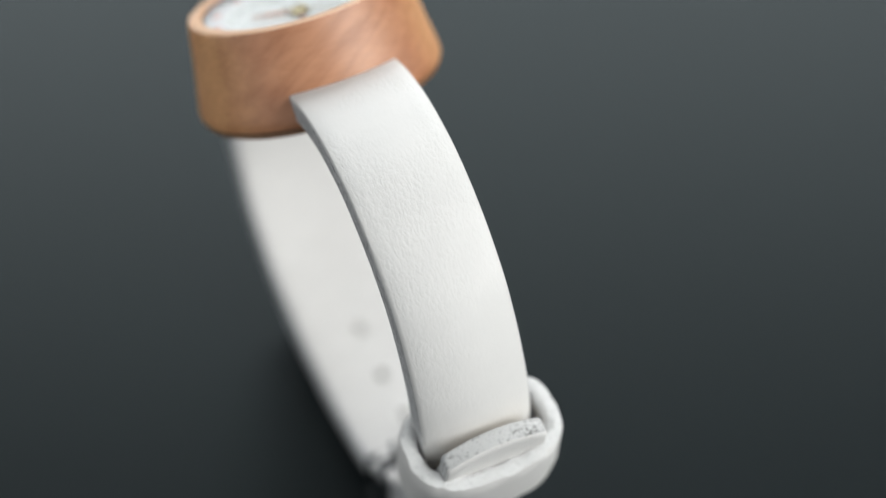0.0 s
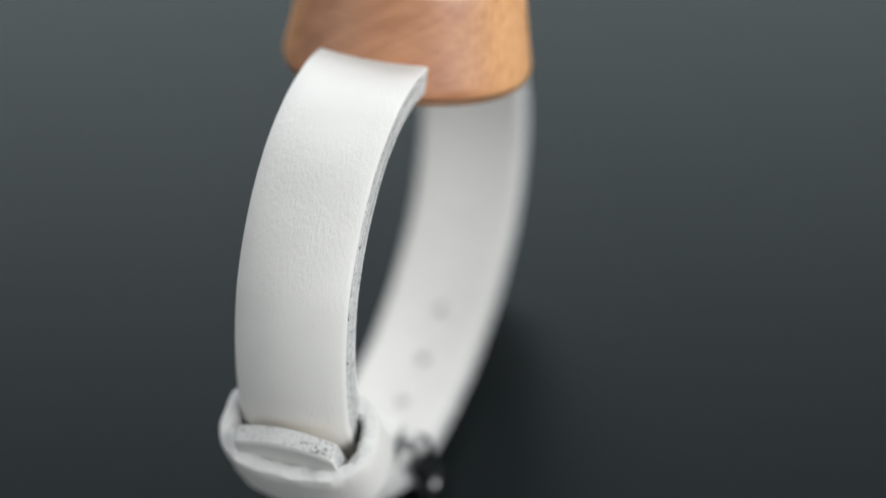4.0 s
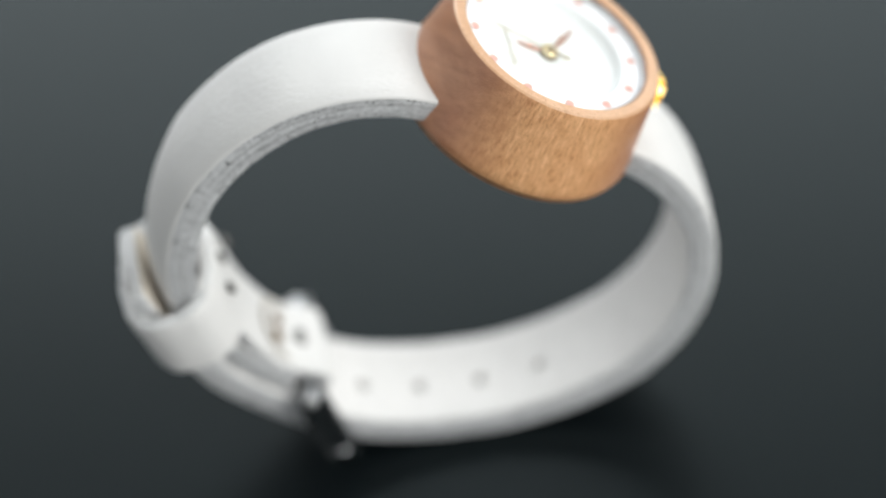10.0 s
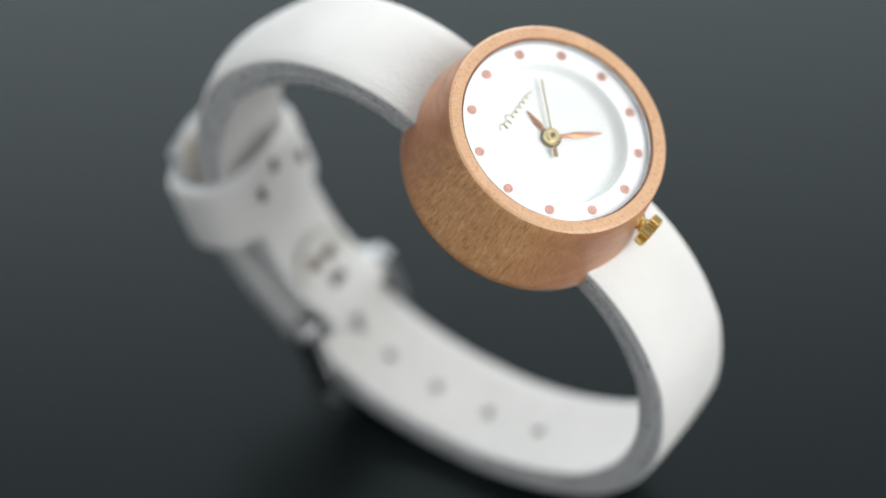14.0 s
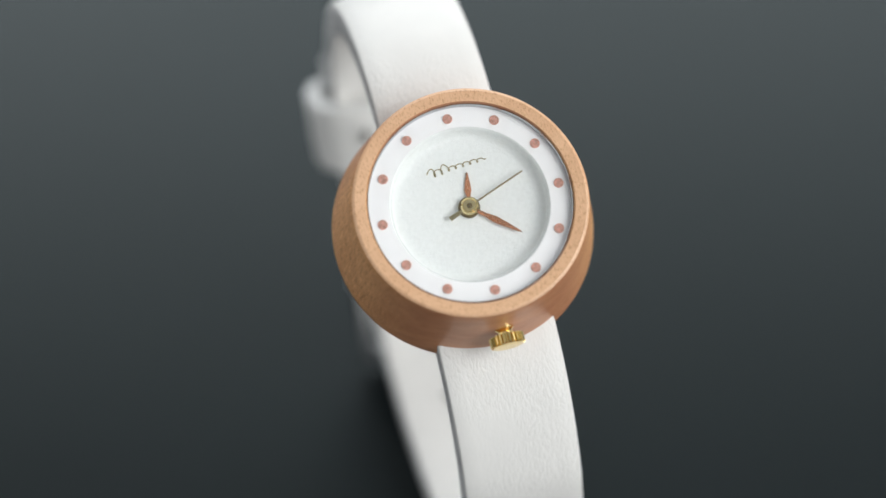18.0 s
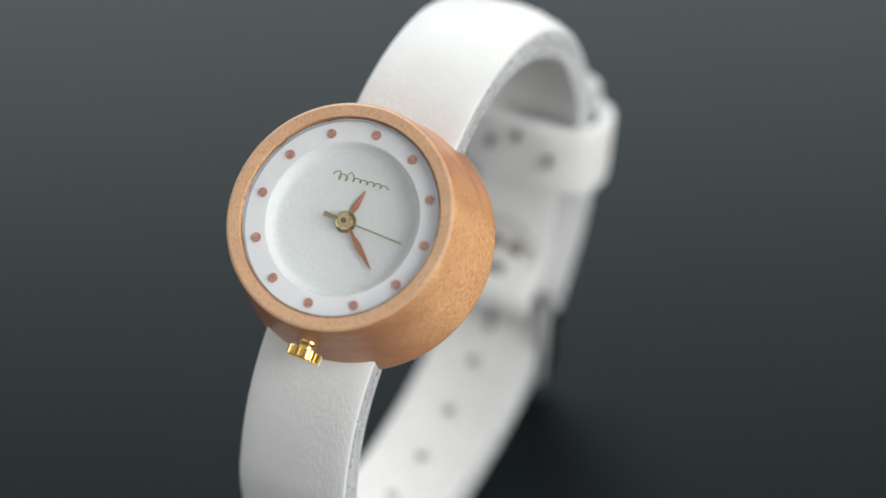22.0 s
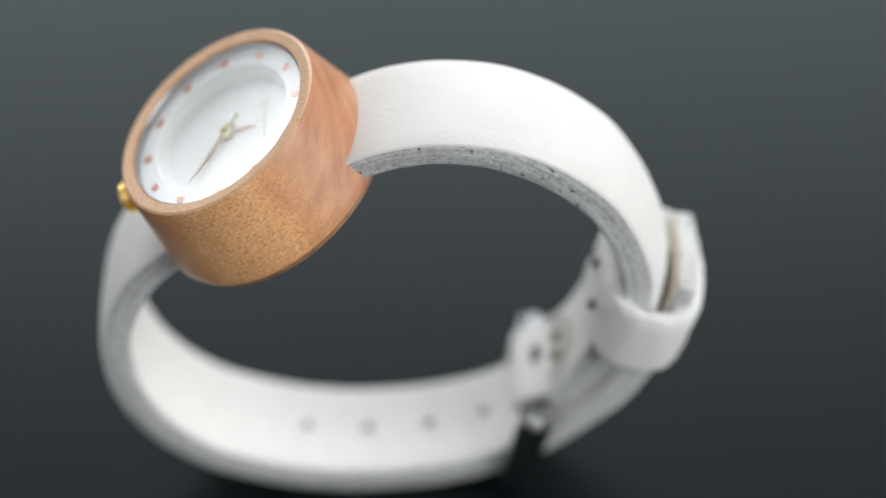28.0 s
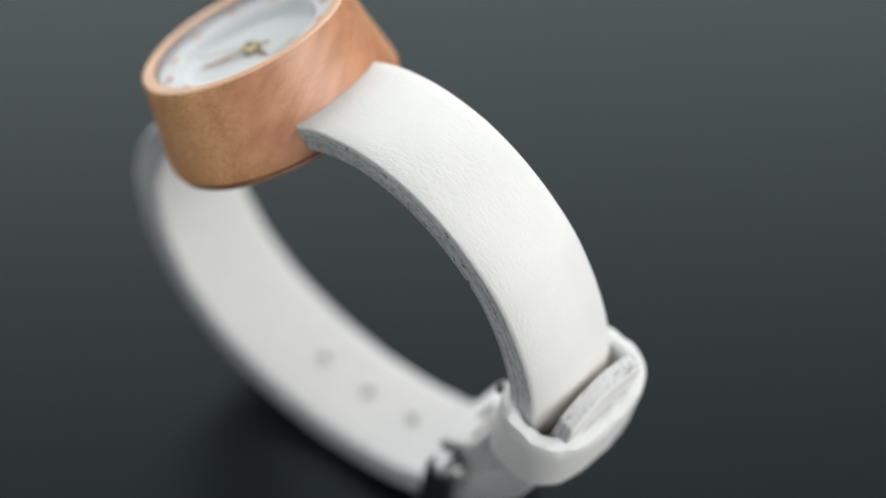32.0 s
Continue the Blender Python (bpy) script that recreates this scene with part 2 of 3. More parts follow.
def ribbon(points, thick, half, taper=None, bevel=0.035, inward=1, shift=0.0, bow=None, flesh=2.0, lining=0):
    """A strap that follows (y, z) with its outer face; inward tells on which side the thickness lies."""
    bm = bmesh.new()
    path = spline(points)
    rings, n = [], len(path)
    base_thick = thick
    for i, c in enumerate(path):
        thick = base_thick(i / (n - 1)) if callable(base_thick) else base_thick
        arch = bow(i / (n - 1)) if bow else 0.036
        d = (path[min(i + 1, n - 1)] - path[max(i - 1, 0)]).normalized()
        nrm = Vector((d.y, -d.x)) * inward
        w = half * (taper(i / (n - 1)) if taper else 1.0)
        b, a = bevel, bevel * 1.2
        sec = []
        for x, h in ((-w + a, 0.0), (-w * 0.7, 0.0), (-w * 0.35, 0.0), (0, 0.0), (w * 0.35, 0.0), (w * 0.7, 0.0), (w - a, 0.0), (w - 0.3 * a, 0.3 * b), (w, b),
                     (w, thick * 0.5), (w, thick - b), (w - 0.3 * a, thick - 0.3 * b), (w - a, thick), (w * 0.7, thick), (w * 0.35, thick), (0, thick), (-w * 0.35, thick), (-w * 0.7, thick),
                     (-w + a, thick), (-w + 0.3 * a, thick - 0.3 * b), (-w, thick - b), (-w, thick * 0.5), (-w, b), (-w + 0.3 * a, 0.3 * b)):
            q = c + nrm * (h - arch * (1 - (x / w) ** 2))
            sec.append(bm.verts.new((x + shift, q.x, q.y)))
        rings.append(sec)
        if i in (0, n - 1):
            out = d * (0.03 if i else -0.03)
            mid = c + nrm * thick * 0.5
            lip = [bm.verts.new((shift + (v.co.x - shift) * 0.96, mid.x + (v.co.y - mid.x) * 0.86 + out.x, mid.y + (v.co.z - mid.y) * 0.86 + out.y)) for v in sec]
            rings.insert(len(rings) if i else 0, lip)
    m, last = len(rings[0]), len(rings) - 1
    uv = bm.loops.layers.uv.new("along")
    run = [0.0]
    for r0, r1 in zip(rings, rings[1:]):
        run.append(run[-1] + (r1[9].co - r0[9].co).length * U)
    round_it = [0.0]
    for k in range(m):
        round_it.append(round_it[-1] + (rings[1][(k + 1) % m].co - rings[1][k].co).length * U)
    for j, (r0, r1) in enumerate(zip(rings, rings[1:])):
        for k in range(m):
            f = bm.faces.new((r0[k], r0[(k + 1) % m], r1[(k + 1) % m], r1[k]))
            for loop, at in zip(f.loops, ((j, k), (j, k + 1), (j + 1, k + 1), (j + 1, k))):
                loop[uv].uv = (run[at[0]], round_it[at[1]])
            f.material_index = 1 if k in (8, 9, 10, 11, 19, 20, 21) else (3 if j / last > flesh else lining) if 11 < k < 18 else 0
    for r in (rings[0], rings[-1]):
        caps = [(r[k], r[k + 1], r[17 - k], r[18 - k]) for k in range(6)] + [r[6:13], [*r[18:24], r[0]]]
        for q in caps:
            bm.faces.new(q).material_index = 2
    return bm


DIAL_C = Vector((0.0, -1.929, 1.466))
DIAL_N = Vector((0.0, -0.4720, 0.8816))
DIAL_E = Vector((0.0, 0.8816, 0.4720))


def on_dial(x, e, h):
    return DIAL_C + Vector((x, 0, 0)) + DIAL_E * e + DIAL_N * h


def lathe(profile, n=96):
    """Turns (radius, height) round the dial's axis."""
    bm = bmesh.new()
    rings = []
    for r, h in profile:
        if r < 1e-6:
            rings.append([bm.verts.new(on_dial(0, 0, h))])
        else:
            rings.append([bm.verts.new(on_dial(r * math.sin(2 * math.pi * k / n), r * math.cos(2 * math.pi * k / n), h)) for k in range(n)])
    for a, b in zip(rings, rings[1:]):
        for k in range(n):
            j = (k + 1) % n
            if len(a) == 1:
                bm.faces.new((a[0], b[j], b[k]))
            elif len(b) == 1:
                bm.faces.new((a[k], a[j], b[0]))
            else:
                bm.faces.new((a[k], a[j], b[j], b[k]))
    return bm


def tube(points, radius, n=14, cap=True):
    """A round rod through 3D points."""
    bm = bmesh.new()
    p = [Vector(q) for q in points]
    rings = []
    for i, c in enumerate(p):
        d = (p[min(i + 1, len(p) - 1)] - p[max(i - 1, 0)]).normalized()
        u = d.orthogonal().normalized()
        v = d.cross(u)
        r = radius[i] if isinstance(radius, (list, tuple)) else radius
        if rings:
            u = (prev - d * prev.dot(d)).normalized()
            v = d.cross(u)
        prev = u
        rings.append([bm.verts.new(c + (u * math.cos(2 * math.pi * k / n) + v * math.sin(2 * math.pi * k / n)) * r) for k in range(n)])
    for a, b in zip(rings, rings[1:]):
        for k in range(n):
            bm.faces.new((a[k], a[(k + 1) % n], b[(k + 1) % n], b[k]))
    if cap:
        bm.faces.new(rings[0])
        bm.faces.new(rings[-1])
    return bm


# ---- tabletop ----
def build_table():
    bm = bmesh.new()
    bmesh.ops.create_cube(bm, size=1.0)
    for v in bm.verts:
        v.co = Vector((v.co.x * 3.0, v.co.y * 3.0, v.co.z * 0.03 - 0.015)) / U
    bmesh.ops.bevel(bm, geom=bm.edges[:], offset=0.002 / U, segments=2, affect="EDGES")
    top = link("tabletop", bm, TABLE, None, "", False)
    tagged(top, "plain matte dark grey tabletop with a faint sheen", "tabletop", kind="structure")


build_table()


def build_room():
    """Plain painted walls and a ceiling, all unseen, added to close the set and bounce light."""
    half, high, thick = 1.5, 1.9, 0.1
    slabs = (("wall_north", (0, half + thick / 2, high / 2), (2 * half + 2 * thick, thick, high)),
             ("wall_south", (0, -half - thick / 2, high / 2), (2 * half + 2 * thick, thick, high)),
             ("wall_east", (half + thick / 2, 0, high / 2), (thick, 2 * half, high)),
             ("wall_west", (-half - thick / 2, 0, high / 2), (thick, 2 * half, high)),
             ("ceiling", (0, 0, high + thick / 2), (2 * half + 2 * thick, 2 * half + 2 * thick, thick)))
    for name, at, size in slabs:
        bm = bmesh.new()
        bmesh.ops.create_cube(bm, size=1.0)
        for v in bm.verts:
            v.co = Vector([a + c * d for a, c, d in zip(at, v.co, size)]) / U
        # the wall behind the camera is greyed to weaken its bounce
        grey = name == "wall_south"
        tagged(link(name, bm, GREY_PAINT if grey else PAINT, None, "", False), ("added unseen plain grey painted " if grey else "added unseen plain pale painted ") + name.split("_")[0], name.split("_")[0], kind="structure")


build_room()


# ---- the watch ----
watch = new("wristwatch")
tagged(watch, "small wooden wristwatch with buckled white leather strap, standing upright", "watch")
watch.empty_display_size = 0.01


def part(name, bm, mats, label="", parent=None, smooth=True, lift=True):
    if lift:
        bmesh.ops.translate(bm, verts=bm.verts, vec=(0, 0, BASE))
    return link(name, bm, mats, parent or watch, label, smooth)


SHIFT = Vector((0.40 - 0.0119 * (1.47 + BASE), 0, 0))

# the buckle side of the strap: from the case over the top, down to the bar, and folded back inside
BACK = [(-0.75, 1.36), (-0.43, 1.515), (-0.20, 1.61), (0.05, 1.675), (0.44, 1.71), (0.81, 1.675), (1.2, 1.58), (1.58, 1.405), (1.9, 1.185),
        (2.2, 0.90), (2.45, 0.58), (2.63, 0.21), (2.76, -0.17), (2.85, -0.62), (2.86, -1.1), (2.78, -1.6), (2.60, -2.1), (2.32, -2.55),
        (1.95, -2.95), (1.75, -3.12)]
FOLD = [(1.80, -3.12), (1.52, -3.34), (1.28, -3.31), (1.14, -3.12), (1.20, -2.93), (1.45, -2.81), (1.72, -2.62), (1.96, -2.24), (2.16, -1.75), (2.28, -1.25)]
FRONT = [(-2.30, 0.43), (-2.67, 0.215), (-2.95, -0.015), (-3.2, -0.30), (-3.4, -0.62), (-3.55, -0.96), (-3.67, -1.38), (-3.69, -1.96), (-3.635, -2.42),
         (-3.48, -2.88), (-3.21, -3.345), (-2.78, -3.795), (-2.335, -4.06), (-1.735, -4.295), (-1.03, -4.43), (-0.4, -4.43), (0.1, -4.38), (0.65, -4.25),
         (1.1, -4.06), (1.6, -3.74), (2.05, -3.355), (2.50, -2.905), (2.75, -2.51), (2.965, -2.1), (3.145, -1.7), (3.29, -1.29), (3.395, -0.905)]
THICK, HALF = 0.34, 0.665


def punch(ob, spots):
    """Cuts round holes into a strap, square to its face."""
    bm = bmesh.new()
    for y, z, dy, dz in spots:
        d = Vector((0, dy, dz)).normalized()
        turn_to = Vector((0, 0, 1)).rotation_difference(d).to_matrix().to_4x4()
        bmesh.ops.create_cone(bm, cap_ends=True, segments=24, radius1=0.088 * U, radius2=0.088 * U, depth=0.46 * U,
                              matrix=Matrix.Translation(Vector((-0.03, y, z + BASE)) * U) @ turn_to)
    me = bpy.data.meshes.new("punch")
    bm.to_mesh(me)
    bm.free()
    tool = new("punch", me)
    cut = ob.modifiers.new("holes", "BOOLEAN")
    cut.operation, cut.object, cut.solver = "DIFFERENCE", tool, "EXACT"
    bpy.context.view_layer.update()
    made = bpy.data.meshes.new_from_object(ob.evaluated_get(bpy.context.evaluated_depsgraph_get()))
    ob.modifiers.clear()
    made.set_sharp_from_angle(angle=radians(35))
    ob.data = made
    bpy.data.objects.remove(tool)


def shoulder(s):
    """How far along the strap its thick middle lies: 0 at the ends, 1 from a quarter to three quarters."""
    return max(0.0, min(1.0, (s - 0.15) / 0.15, (0.88 - s) / 0.15))


def puffed(points):
    """The same outer line, a little fuller over the shoulder."""
    out = []
    for i, p in enumerate(points):
        a, b = Vector(points[max(i - 1, 0)]), Vector(points[min(i + 1, len(points) - 1)])
        d = (b - a).normalized()
        out.append(Vector(p) - Vector((d.y, -d.x)) * 0.035 * shoulder(i / (len(points) - 1)))
    return out


def build_straps():
    part("strap_buckle_piece", ribbon(puffed(BACK), lambda s: THICK + 0.035 * shoulder(s), HALF, lambda s: 1.0 - 0.12 * min(1.0, max(0.0, (s - 0.72) / 0.15)), bow=lambda s: 0.02 + 0.07 * min(1.0, max(0.0, (s - 0.08) / 0.2)) + 0.09 * max(0.0, 1 - ((s - 0.6) / 0.27) ** 2), lining=4), [LEATHER, EDGE, CUT, TAN, TONED_LINING], "grained white leather strap piece with raw grey edges")
    part("folded_end", ribbon(FOLD, 0.13, 0.56, None, 0.02), [LEATHER, EDGE, CUT, TAN], "thin white leather end folded round the buckle bar")
    tail = part("strap_hole_piece", round_end(ribbon(FRONT, lambda s: 0.36 + 0.02 * math.exp(-((s - 0.40) / 0.12) ** 2) - 0.13 * max(0.0, (s - 0.88) / 0.12), HALF + 0.01, None, inward=-1, shift=0.03, bow=lambda s: 0.03, flesh=0.88, lining=4)), [LEATHER, EDGE, CUT, TAN, TONED_LINING], "white leather strap piece with punched holes")
    punch(tail, [(0.72, -3.81, 0.40, -0.92), (0.03, -4.03, 0.20, -0.98), (-0.73, -4.05, -0.04, -1.0), (-1.465, -3.89, -0.22, -0.97)])


def round_end(bm):
    """Draws the corners of the strap's free end back into a shallow arc."""
    for v in bm.verts:
        if v.co.y > 2.3 and v.co.z > -2.0:
            near = max(0.0, min(1.0, (v.co.z + 2.0) / 1.0))
            v.co.z -= 0.16 * near * (v.co.x / HALF) ** 2
            v.co.x = -0.035 * near + (v.co.x - 0.03) * (1 - 0.09 * near) + 0.03 * (1 - near)
    return bm


build_straps()


def build_case():
    profile = [(1.135, -0.35), (1.135, 0.07), (1.15, 0.105), (1.27, 0.115), (1.298, 0.10), (1.312, 0.06), (1.33, -0.06), (1.372, -0.36), (1.43, -0.70), (1.468, -0.92),
               (1.475, -1.0), (1.46, -1.05), (1.40, -1.08), (1.2, -1.09), (0, -1.09)]
    part("case", lathe(profile), WOOD, "turned beech wood case with fine pores")
    part("case_back", lathe([(0, -1.085), (1.425, -1.085), (1.43, -1.12), (1.40, -1.15), (0, -1.15)]), WALNUT, "dark brown wooden back plate")
    part("dial_ring", lathe([(1.134, -0.03), (1.13, 0.0), (0.888, 0.0), (0.888, -0.03)]), PEARL, "white ring round the sunken dial")
    part("dial", lathe([(0, -0.152), (0.72, -0.152), (0.775, -0.149), (0.815, -0.138), (0.842, -0.112), (0.858, -0.074), (0.868, -0.034), (0.877, -0.011), (0.8875, -0.002), (0.8875, -0.2), (0, -0.25)]), FLOOR_PEARL, "plain white sunken dial")
    part("crystal", lathe([(0, 0.075), (1.117, 0.075)]), CRYSTAL, "clear flat glass", smooth=False).visible_shadow = False
    part("glass_rim", lathe([(1.117, 0.0), (1.117, 0.068), (1.125, 0.082), (1.134, 0.076), (1.134, 0.0)]), STEEL, "thin bright rim of the glass")


build_case()


def build_markers():
    for k in range(12):
        a = k * math.pi / 6 - 0.012
        bm = bmesh.new()
        c = (0.010 + math.sin(a), math.cos(a))
        lo = [bm.verts.new(on_dial(c[0] + 0.056 * math.cos(t), c[1] + 0.056 * math.sin(t), -0.01)) for t in [i * math.pi / 9 for i in range(18)]]
        hi = [bm.verts.new(on_dial(c[0] + 0.054 * math.cos(t), c[1] + 0.054 * math.sin(t), 0.012)) for t in [i * math.pi / 9 for i in range(18)]]
        for i in range(18):
            bm.faces.new((lo[i], lo[(i + 1) % 18], hi[(i + 1) % 18], hi[i]))
        bm.faces.new(hi)
        bm.faces.new(lo)
        part("hour_marker", bm, COPPER, "round copper dot", smooth=False)


build_markers()

HUB_H = -0.120


def pointer_bm(outline, h, thick):
    """A flat pointer round the dial's axis, pointing to twelve."""
    bm = bmesh.new()
    top = [bm.verts.new(on_dial(x, e, h + thick) - on_dial(0, 0, 0)) for x, e in outline]
    low = [bm.verts.new(on_dial(x, e, h) - on_dial(0, 0, 0)) for x, e in outline]
    n = len(outline)
    bm.faces.new(top)
    bm.faces.new(low)
    for i in range(n):
        bm.faces.new((top[i], top[(i + 1) % n], low[(i + 1) % n], low[i]))
    return bm


def leaf_bm(length, width, tail, h, thick):
    """A leaf-shaped pointer with a raised spine."""
    bm = bmesh.new()
    o = on_dial(0, 0, 0)
    half = leaf(length, width, tail)[:7]
    spine = [bm.verts.new(on_dial(0, e, h + thick + min(0.012, abs(x) * 0.45)) - o) for x, e in half]
    low = [bm.verts.new(on_dial(0, e, h) - o) for x, e in half]
    for sgn in (-1, 1):
        top = [bm.verts.new(on_dial(sgn * abs(x), e, h + thick * 0.7) - o) for x, e in half]
        und = [bm.verts.new(on_dial(sgn * abs(x), e, h) - o) for x, e in half]
        for i in range(len(half) - 1):
            for a, b in ((spine, top), (top, und), (und, low)):
                bm.faces.new((a[i], a[i + 1], b[i + 1], b[i]))
        bm.faces.new((spine[0], top[0], und[0], low[0]))
    return bm


def leaf(length, width, tail):
    side = [(-0.018, -tail), (-0.020, 0.06), (-width * 0.55, length * 0.30), (-width, length * 0.48), (-width * 0.75, length * 0.68), (-0.010, length * 0.95), (0, length)]
    return side + [(-x, e) for x, e in reversed(side[:-1])]


hour_hand = part("hour_hand", leaf_bm(0.41, 0.038, 0.03, HUB_H - 0.02, 0.012), ROSE, "leaf-shaped rose gold pointer", smooth=False, lift=False)
minute_hand = part("minute_hand", leaf_bm(0.645, 0.038, 0.03, HUB_H, 0.012), ROSE, "leaf-shaped rose gold pointer", smooth=False, lift=False)
second_hand = part("second_hand", pointer_bm([(-0.028, -0.26), (-0.020, -0.10), (-0.010, 0.0), (-0.008, 0.72), (0.008, 0.72), (0.010, 0.0), (0.020, -0.10), (0.028, -0.26)], HUB_H + 0.03, 0.008),
                   PALE_GOLD, "thin pale gold pointer", smooth=False, lift=False)
part("hub_washer", lathe([(0, HUB_H + 0.012), (0.112, HUB_H + 0.012), (0.120, HUB_H + 0.004), (0.120, HUB_H - 0.03), (0.110, HUB_H - 0.035)], 40), BRONZE, "dark bronze washer under the cap")
part("hub", lathe([(0, HUB_H + 0.075), (0.02, HUB_H + 0.075), (0.022, HUB_H + 0.060), (0.066, HUB_H + 0.060), (0.070, HUB_H + 0.046), (0.078, HUB_H + 0.046), (0.084, HUB_H + 0.054),
                   (0.100, HUB_H + 0.040), (0.104, HUB_H + 0.0), (0.108, HUB_H - 0.01), (0.108, -0.172)], 48), HUB_GOLD, "round polished gold cap")
part("hub_pin", lathe([(0, HUB_H + 0.092), (0.014, HUB_H + 0.092), (0.019, HUB_H + 0.085), (0.019, HUB_H + 0.07), (0.030, HUB_H + 0.068), (0.030, HUB_H + 0.05)], 24), BRONZE, "dark bronze pin")


def build_mark():
    """The maker's mark, drawn as a plain looping gold line."""
    pts = []
    for i in range(241):
        f = i / 240
        tall = 0.022 + 0.036 * math.exp(-((f - 0.07) / 0.06) ** 2) + 0.044 * math.exp(-((f - 0.25) / 0.05) ** 2)
        fade = min(1.0, (1 - f) / 0.12)
        a = f * 2 * math.pi * 8
        pts.append(on_dial(-0.335 + 0.66 * f - 0.024 * fade * math.cos(a), 0.455 + 0.050 * f + tall * fade * (math.sin(a) + 0.4), -0.147))
    part("maker_mark", tube(pts, 0.0055, 6), PALE_GOLD, "looping gold line in place of lettering")


build_mark()


def build_crown():
    teeth = 25
    bm = bmesh.new()
    c = on_dial(0.06, 0, -0.36)
    rings = []
    for e, r, g in ((-1.445, 0.14, 0), (-1.453, 0.186, 1), (-1.553, 0.186, 1), (-1.567, 0.168, 0), (-1.577, 0.11, 0)):
        ring = []
        for k in range(teeth * 4):
            a = 2 * math.pi * k / (teeth * 4)
            rr = r * (1 + (0.05 if k % 4 in (0, 1) else -0.15) * g)
            ring.append(bm.verts.new(c + DIAL_E * e + Vector((1, 0, 0)) * rr * math.cos(a) + DIAL_N * rr * math.sin(a)))
        rings.append(ring)
    m = teeth * 4
    for r0, r1 in zip(rings, rings[1:]):
        for k in range(m):
            bm.faces.new((r0[k], r0[(k + 1) % m], r1[(k + 1) % m], r1[k]))
    bm.faces.new(rings[0])
    bm.faces.new(rings[-1])
    crown = part("crown", bm, GOLD, "ribbed polished gold winding crown", smooth=False)
    part("stem", tube([c + DIAL_E * e for e in (-1.30, -1.375, -1.39, -1.405, -1.42, -1.45)], [0.11, 0.11, 0.085, 0.07, 0.10, 0.10]), GOLD, "gold stem", crown)


build_crown()


# ---- keeper loop, buckle ----
def build_keeper():
    """A loop of white leather round both layers of the strap."""
    bm = bmesh.new()
    axis = Vector((0, 0.31, 0.95)).normalized()
    across = Vector((0, axis.z, -axis.y))
    mid = Vector((-0.03, 2.768, -1.615))
    n = 112

    def shape(k, hx, hy):
        a = 2 * math.pi * k / n
        s, c = math.sin(a), math.cos(a)
        p = 2.6
        return (hx * math.copysign(abs(c) ** (2 / p), c), hy * math.copysign(abs(s) ** (2 / p), s))

    rings = []
    for h, d, fray in ((-0.43, 0.04, 1), (-0.47, 0.08, 2), (-0.47, 0.14, 2), (-0.43, 0.19, 1), (-0.2, 0.205, 0.5), (0.0, 0.20, 0.5), (0.2, 0.205, 0.5), (0.38, 0.205, 1), (0.445, 0.18, 2),
                       (0.47, 0.12, 2), (0.465, 0.06, 2), (0.43, 0.01, 2), (0.36, -0.005, 1), (0.0, 0.0, 0.5), (-0.40, 0.0, 0.5)):
        ring = []
        for k in range(n):
            x, y = shape(k, 0.735 + d, 0.43 + d)
            p = mid + Vector((x, 0, 0)) + across * y + axis * h
            ring.append(bm.verts.new(p + (noise.noise_vector(p * 7.0) * 0.014 + noise.noise_vector(p * 19.0) * 0.007) * fray))
        rings.append(ring)
    rings.append(rings[0])
    for j, (r0, r1) in enumerate(zip(rings, rings[1:])):
        for k in range(n):
            bm.faces.new((r0[k], r0[(k + 1) % n], r1[(k + 1) % n], r1[k])).material_index = 1 if j in (1, 8, 9, 10, 11) else 0
    part("keeper_loop", bm, [LEATHER, FLUFF], "wide white leather keeper loop round the strap")


build_keeper()


def build_buckle():
    top, low = Vector((0, 1.42, -3.08)), Vector((0, 1.12, -4.17))
    w = 0.80
    bm = tube([Vector((x, 0, 0)) + top for x in (-0.82, -0.81, -0.74, 0.74, 0.81, 0.82)], [0.06, 0.08, 0.085, 0.085, 0.08, 0.06], 20)
    frame_ob = part("buckle", bm, STEEL, "polished steel strap buckle")
    part("outer_bar", tube([Vector((-w - 0.06, 0, 0)) + low, Vector((-w - 0.03, 0, 0)) + low, Vector((w - 0.01, 0, 0)) + low, Vector((w + 0.02, 0, 0)) + low], [0.08, 0.10, 0.10, 0.07]), STEEL, "", frame_ob)
    for s in (-1, 1):
        b = bmesh.new()
        bmesh.ops.create_cube(b, size=1.0)
        d = (low - top)
        ax = d.normalized()
        side = Vector((0, ax.z, -ax.y))
        for v in b.verts:
            v.co = (top + low) / 2 + Vector((s * w + v.co.x * 0.08, 0, 0)) + ax * v.co.y * (d.length - 0.02) + side * v.co.z * 0.33
        bmesh.ops.bevel(b, geom=b.edges[:], offset=0.032, segments=3, affect="EDGES")
        part("side_arm", b, STEEL, "", frame_ob)
    for s in (-1, 1):
        part("bar_end", tube([top + Vector((s * x, 0, 0)) for x in (0.79, 0.81, 0.84, 0.87, 0.895, 0.90)], [0.06, 0.085, 0.095, 0.09, 0.06, 0.025], 20), SATIN, "rounded satin steel end of the bar", frame_ob)
    part("prong", tube([top + Vector((0, 0.02, 0.05)), (top + low) / 2 + Vector((0, -0.10, 0)), low + Vector((0, -0.02, -0.08))], 0.06), STEEL, "steel prong through the strap hole", frame_ob)


build_buckle()


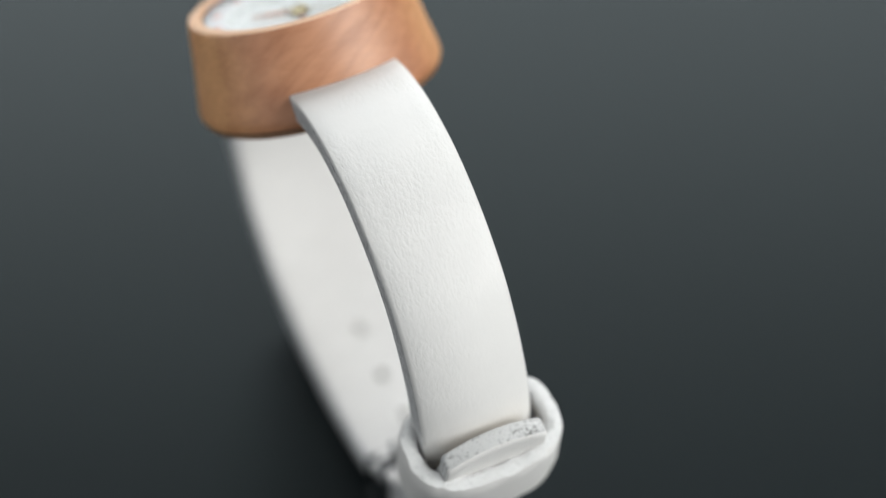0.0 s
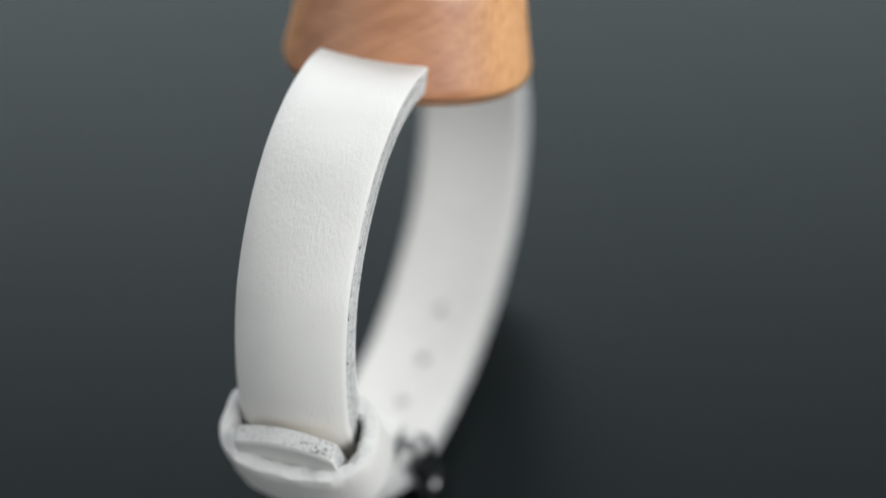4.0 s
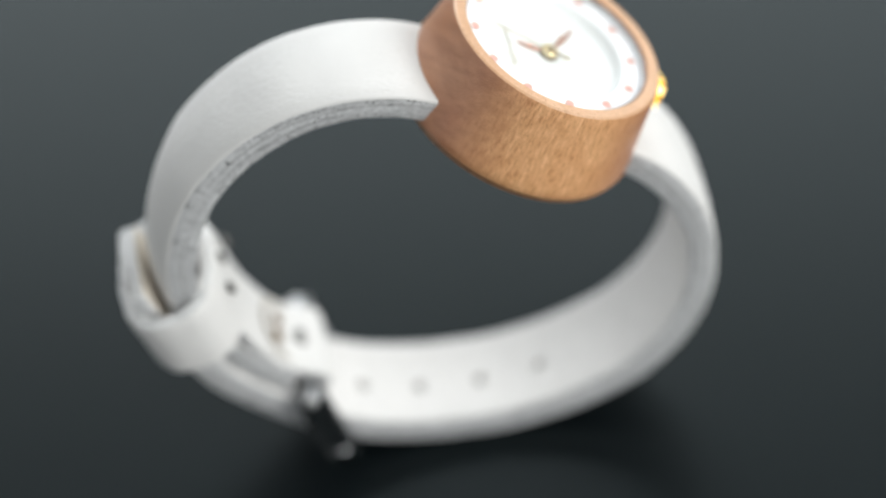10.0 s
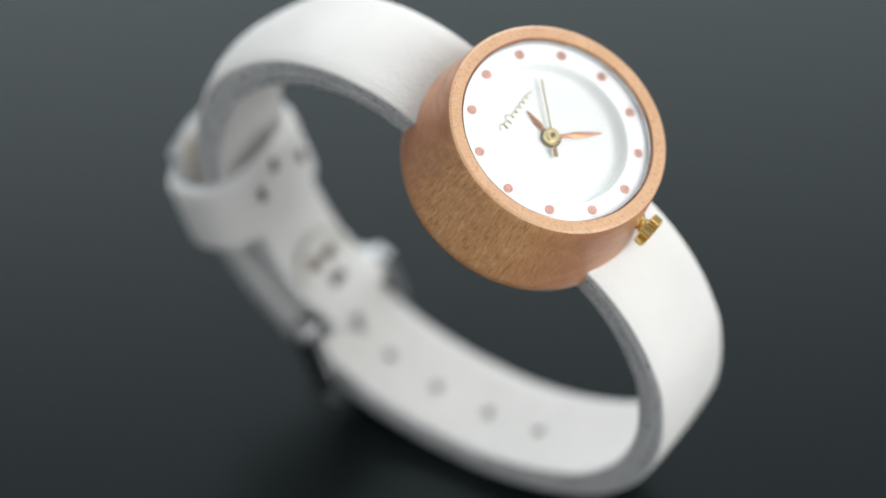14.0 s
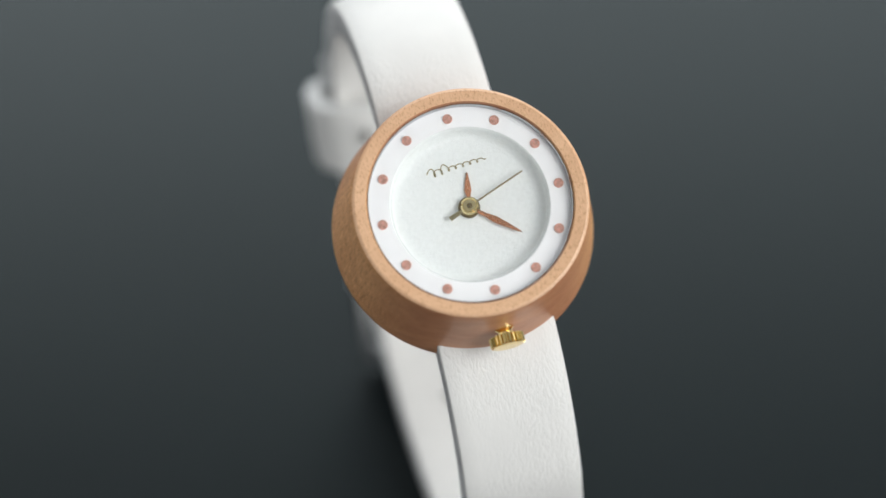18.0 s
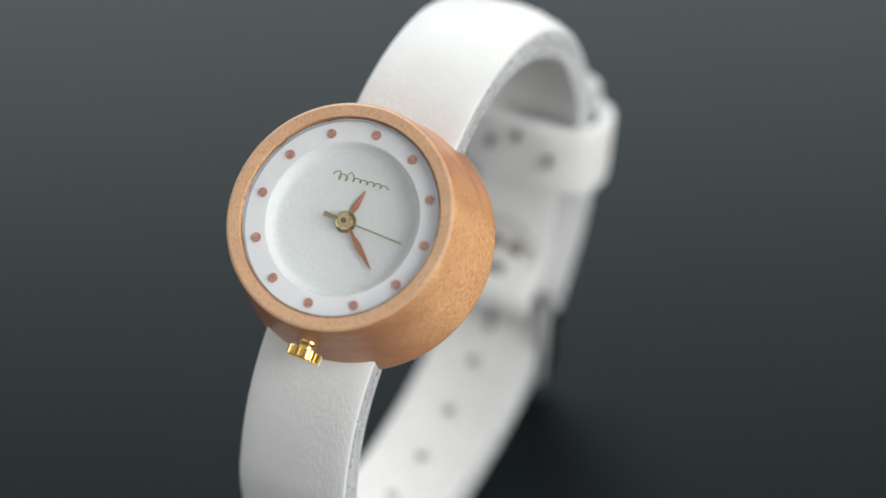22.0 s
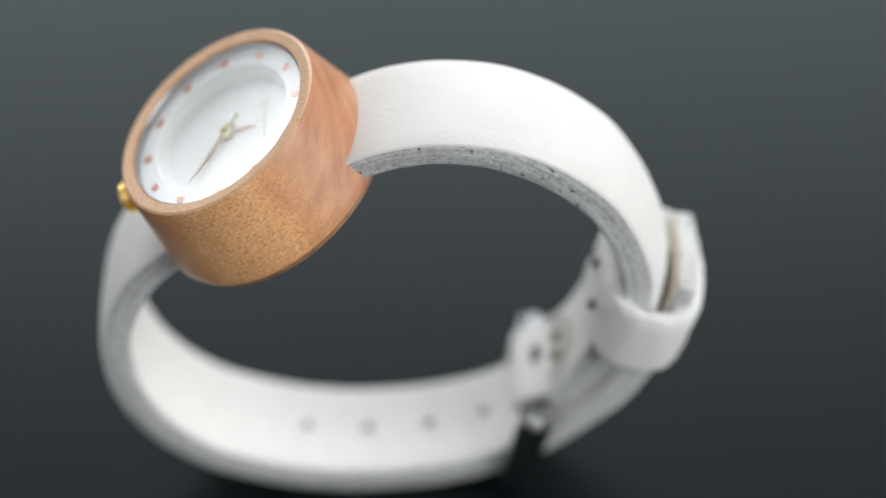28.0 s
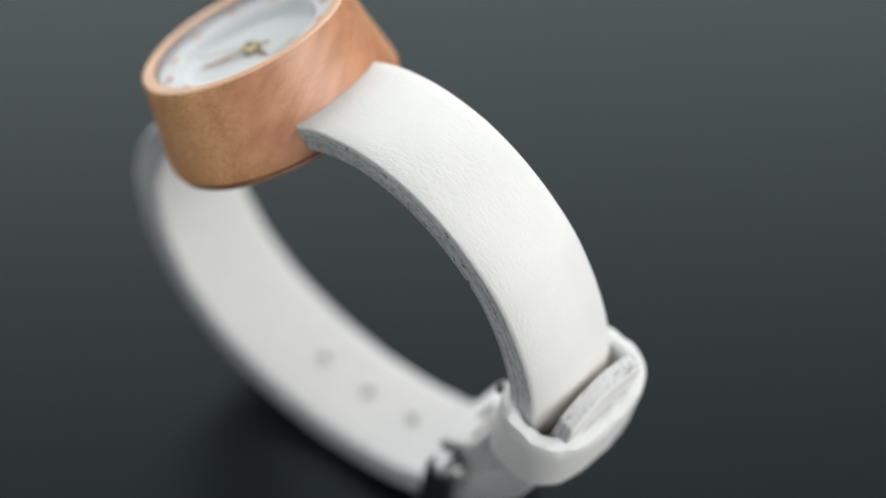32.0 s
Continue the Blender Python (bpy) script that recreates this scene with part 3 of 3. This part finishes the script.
# ---- rivets and stitches ----
def disc(at, normal, radius, height, sides=20, rim=0.8):
    """A low round stud on a face."""
    bm = bmesh.new()
    n = Vector(normal).normalized()
    u = Vector((1, 0, 0))
    v = n.cross(u).normalized()
    rings = []
    for r, h in ((radius, -0.03), (radius, height * 0.6), (radius * rim, height)):
        rings.append([bm.verts.new(Vector(at) + (u * math.cos(2 * math.pi * k / sides) + v * math.sin(2 * math.pi * k / sides)) * r + n * h) for k in range(sides)])
    for a, b in zip(rings, rings[1:]):
        for k in range(sides):
            bm.faces.new((a[k], a[(k + 1) % sides], b[(k + 1) % sides], b[k]))
    bm.faces.new(rings[-1])
    bm.faces.new(rings[0])
    return bm


def build_fasteners():
    face = (0, -0.88, 0.47)
    c = Vector((0.0, 1.675, -2.62))
    n = Vector(face).normalized()
    v = n.cross(Vector((1, 0, 0)))
    loop = [c + n * 0.015 + (Vector((1, 0, 0)) * math.cos(a) * 0.43 + v * math.sin(a) * 0.37) for a in [2 * math.pi * k / 40 for k in range(41)]]
    part("pressed_ring", tube(loop, 0.026, 8, False), RING_SHADE, "ring pressed into the white leather, its shading put in the colour")
    for x in (-0.12, 0.15):
        part("rivet", disc((x, 1.69 - 0.1 * (x - 0.015) * 0.47, -2.60 - 0.1 * (x - 0.015) * 0.88), face, 0.098, 0.03), BROWN, "small brown brass rivet")
    # the holes have no depth: their shade is the dark colour
    part("snap_hole", disc((-0.02, 1.40, -2.815), (0, -0.5, 0.86), 0.15, 0.02), DARK, "dark disc painted as the shade in a punched hole")
    for x, z in ((-0.38, -1.33), (-0.03, -1.15), (0.43, -1.36)):
        y = 2.172 + 0.326 * (z + 1.30)
        part("stitch", tube([(x - 0.02, y - 0.028, z - 0.085), (x, y - 0.004, z - 0.04), (x, y + 0.010, z + 0.04), (x + 0.02, y + 0.026, z + 0.085)], [0.02, 0.045, 0.045, 0.02], 10), DARK, "dark bead painted as the shade in a stitch hole of the keeper loop")
    part("blemish", disc((0.339, -3.405, -0.623), (0, -0.86, 0.5), 0.014, 0.004, 10), DARK, "tiny dark speck on the strap")


build_fasteners()


# ---- what moves ----
def turn(t):
    """The watch's turn on the table, in radians, at t seconds."""
    s = t - 19.0
    return -0.013582 - 0.183109 * s - 0.00001166 * s * s


def motions():
    lean = Matrix.Translation(SHIFT * U) @ Matrix.Rotation(0.0119, 4, "Y")
    rows = [(k / 2, Matrix.Rotation(turn(k / 2), 4, "Z") @ lean) for k in range(65)]
    walk(watch, rows)
    centre = Matrix.Translation((DIAL_C + Vector((0, 0, BASE))) * U)

    def at(deg):
        return centre @ Matrix.Rotation(-radians(deg), 4, DIAL_N)

    walk(hour_hand, [(0.0, at(10.6)), (32.0, at(10.9))])
    walk(minute_hand, [(0.0, at(127.6)), (32.0, at(130.8))])
    ticks = [(0.0, at(-33.3 - 6))]
    for n in range(32):
        ticks += [(n + 0.70, at(-33.3 + 6 * (n - 1))), (n + 0.80, at(-33.3 + 6 * n))]
    ticks.append((32.0, at(-33.3 + 6 * 31)))
    walk(second_hand, ticks)


motions()
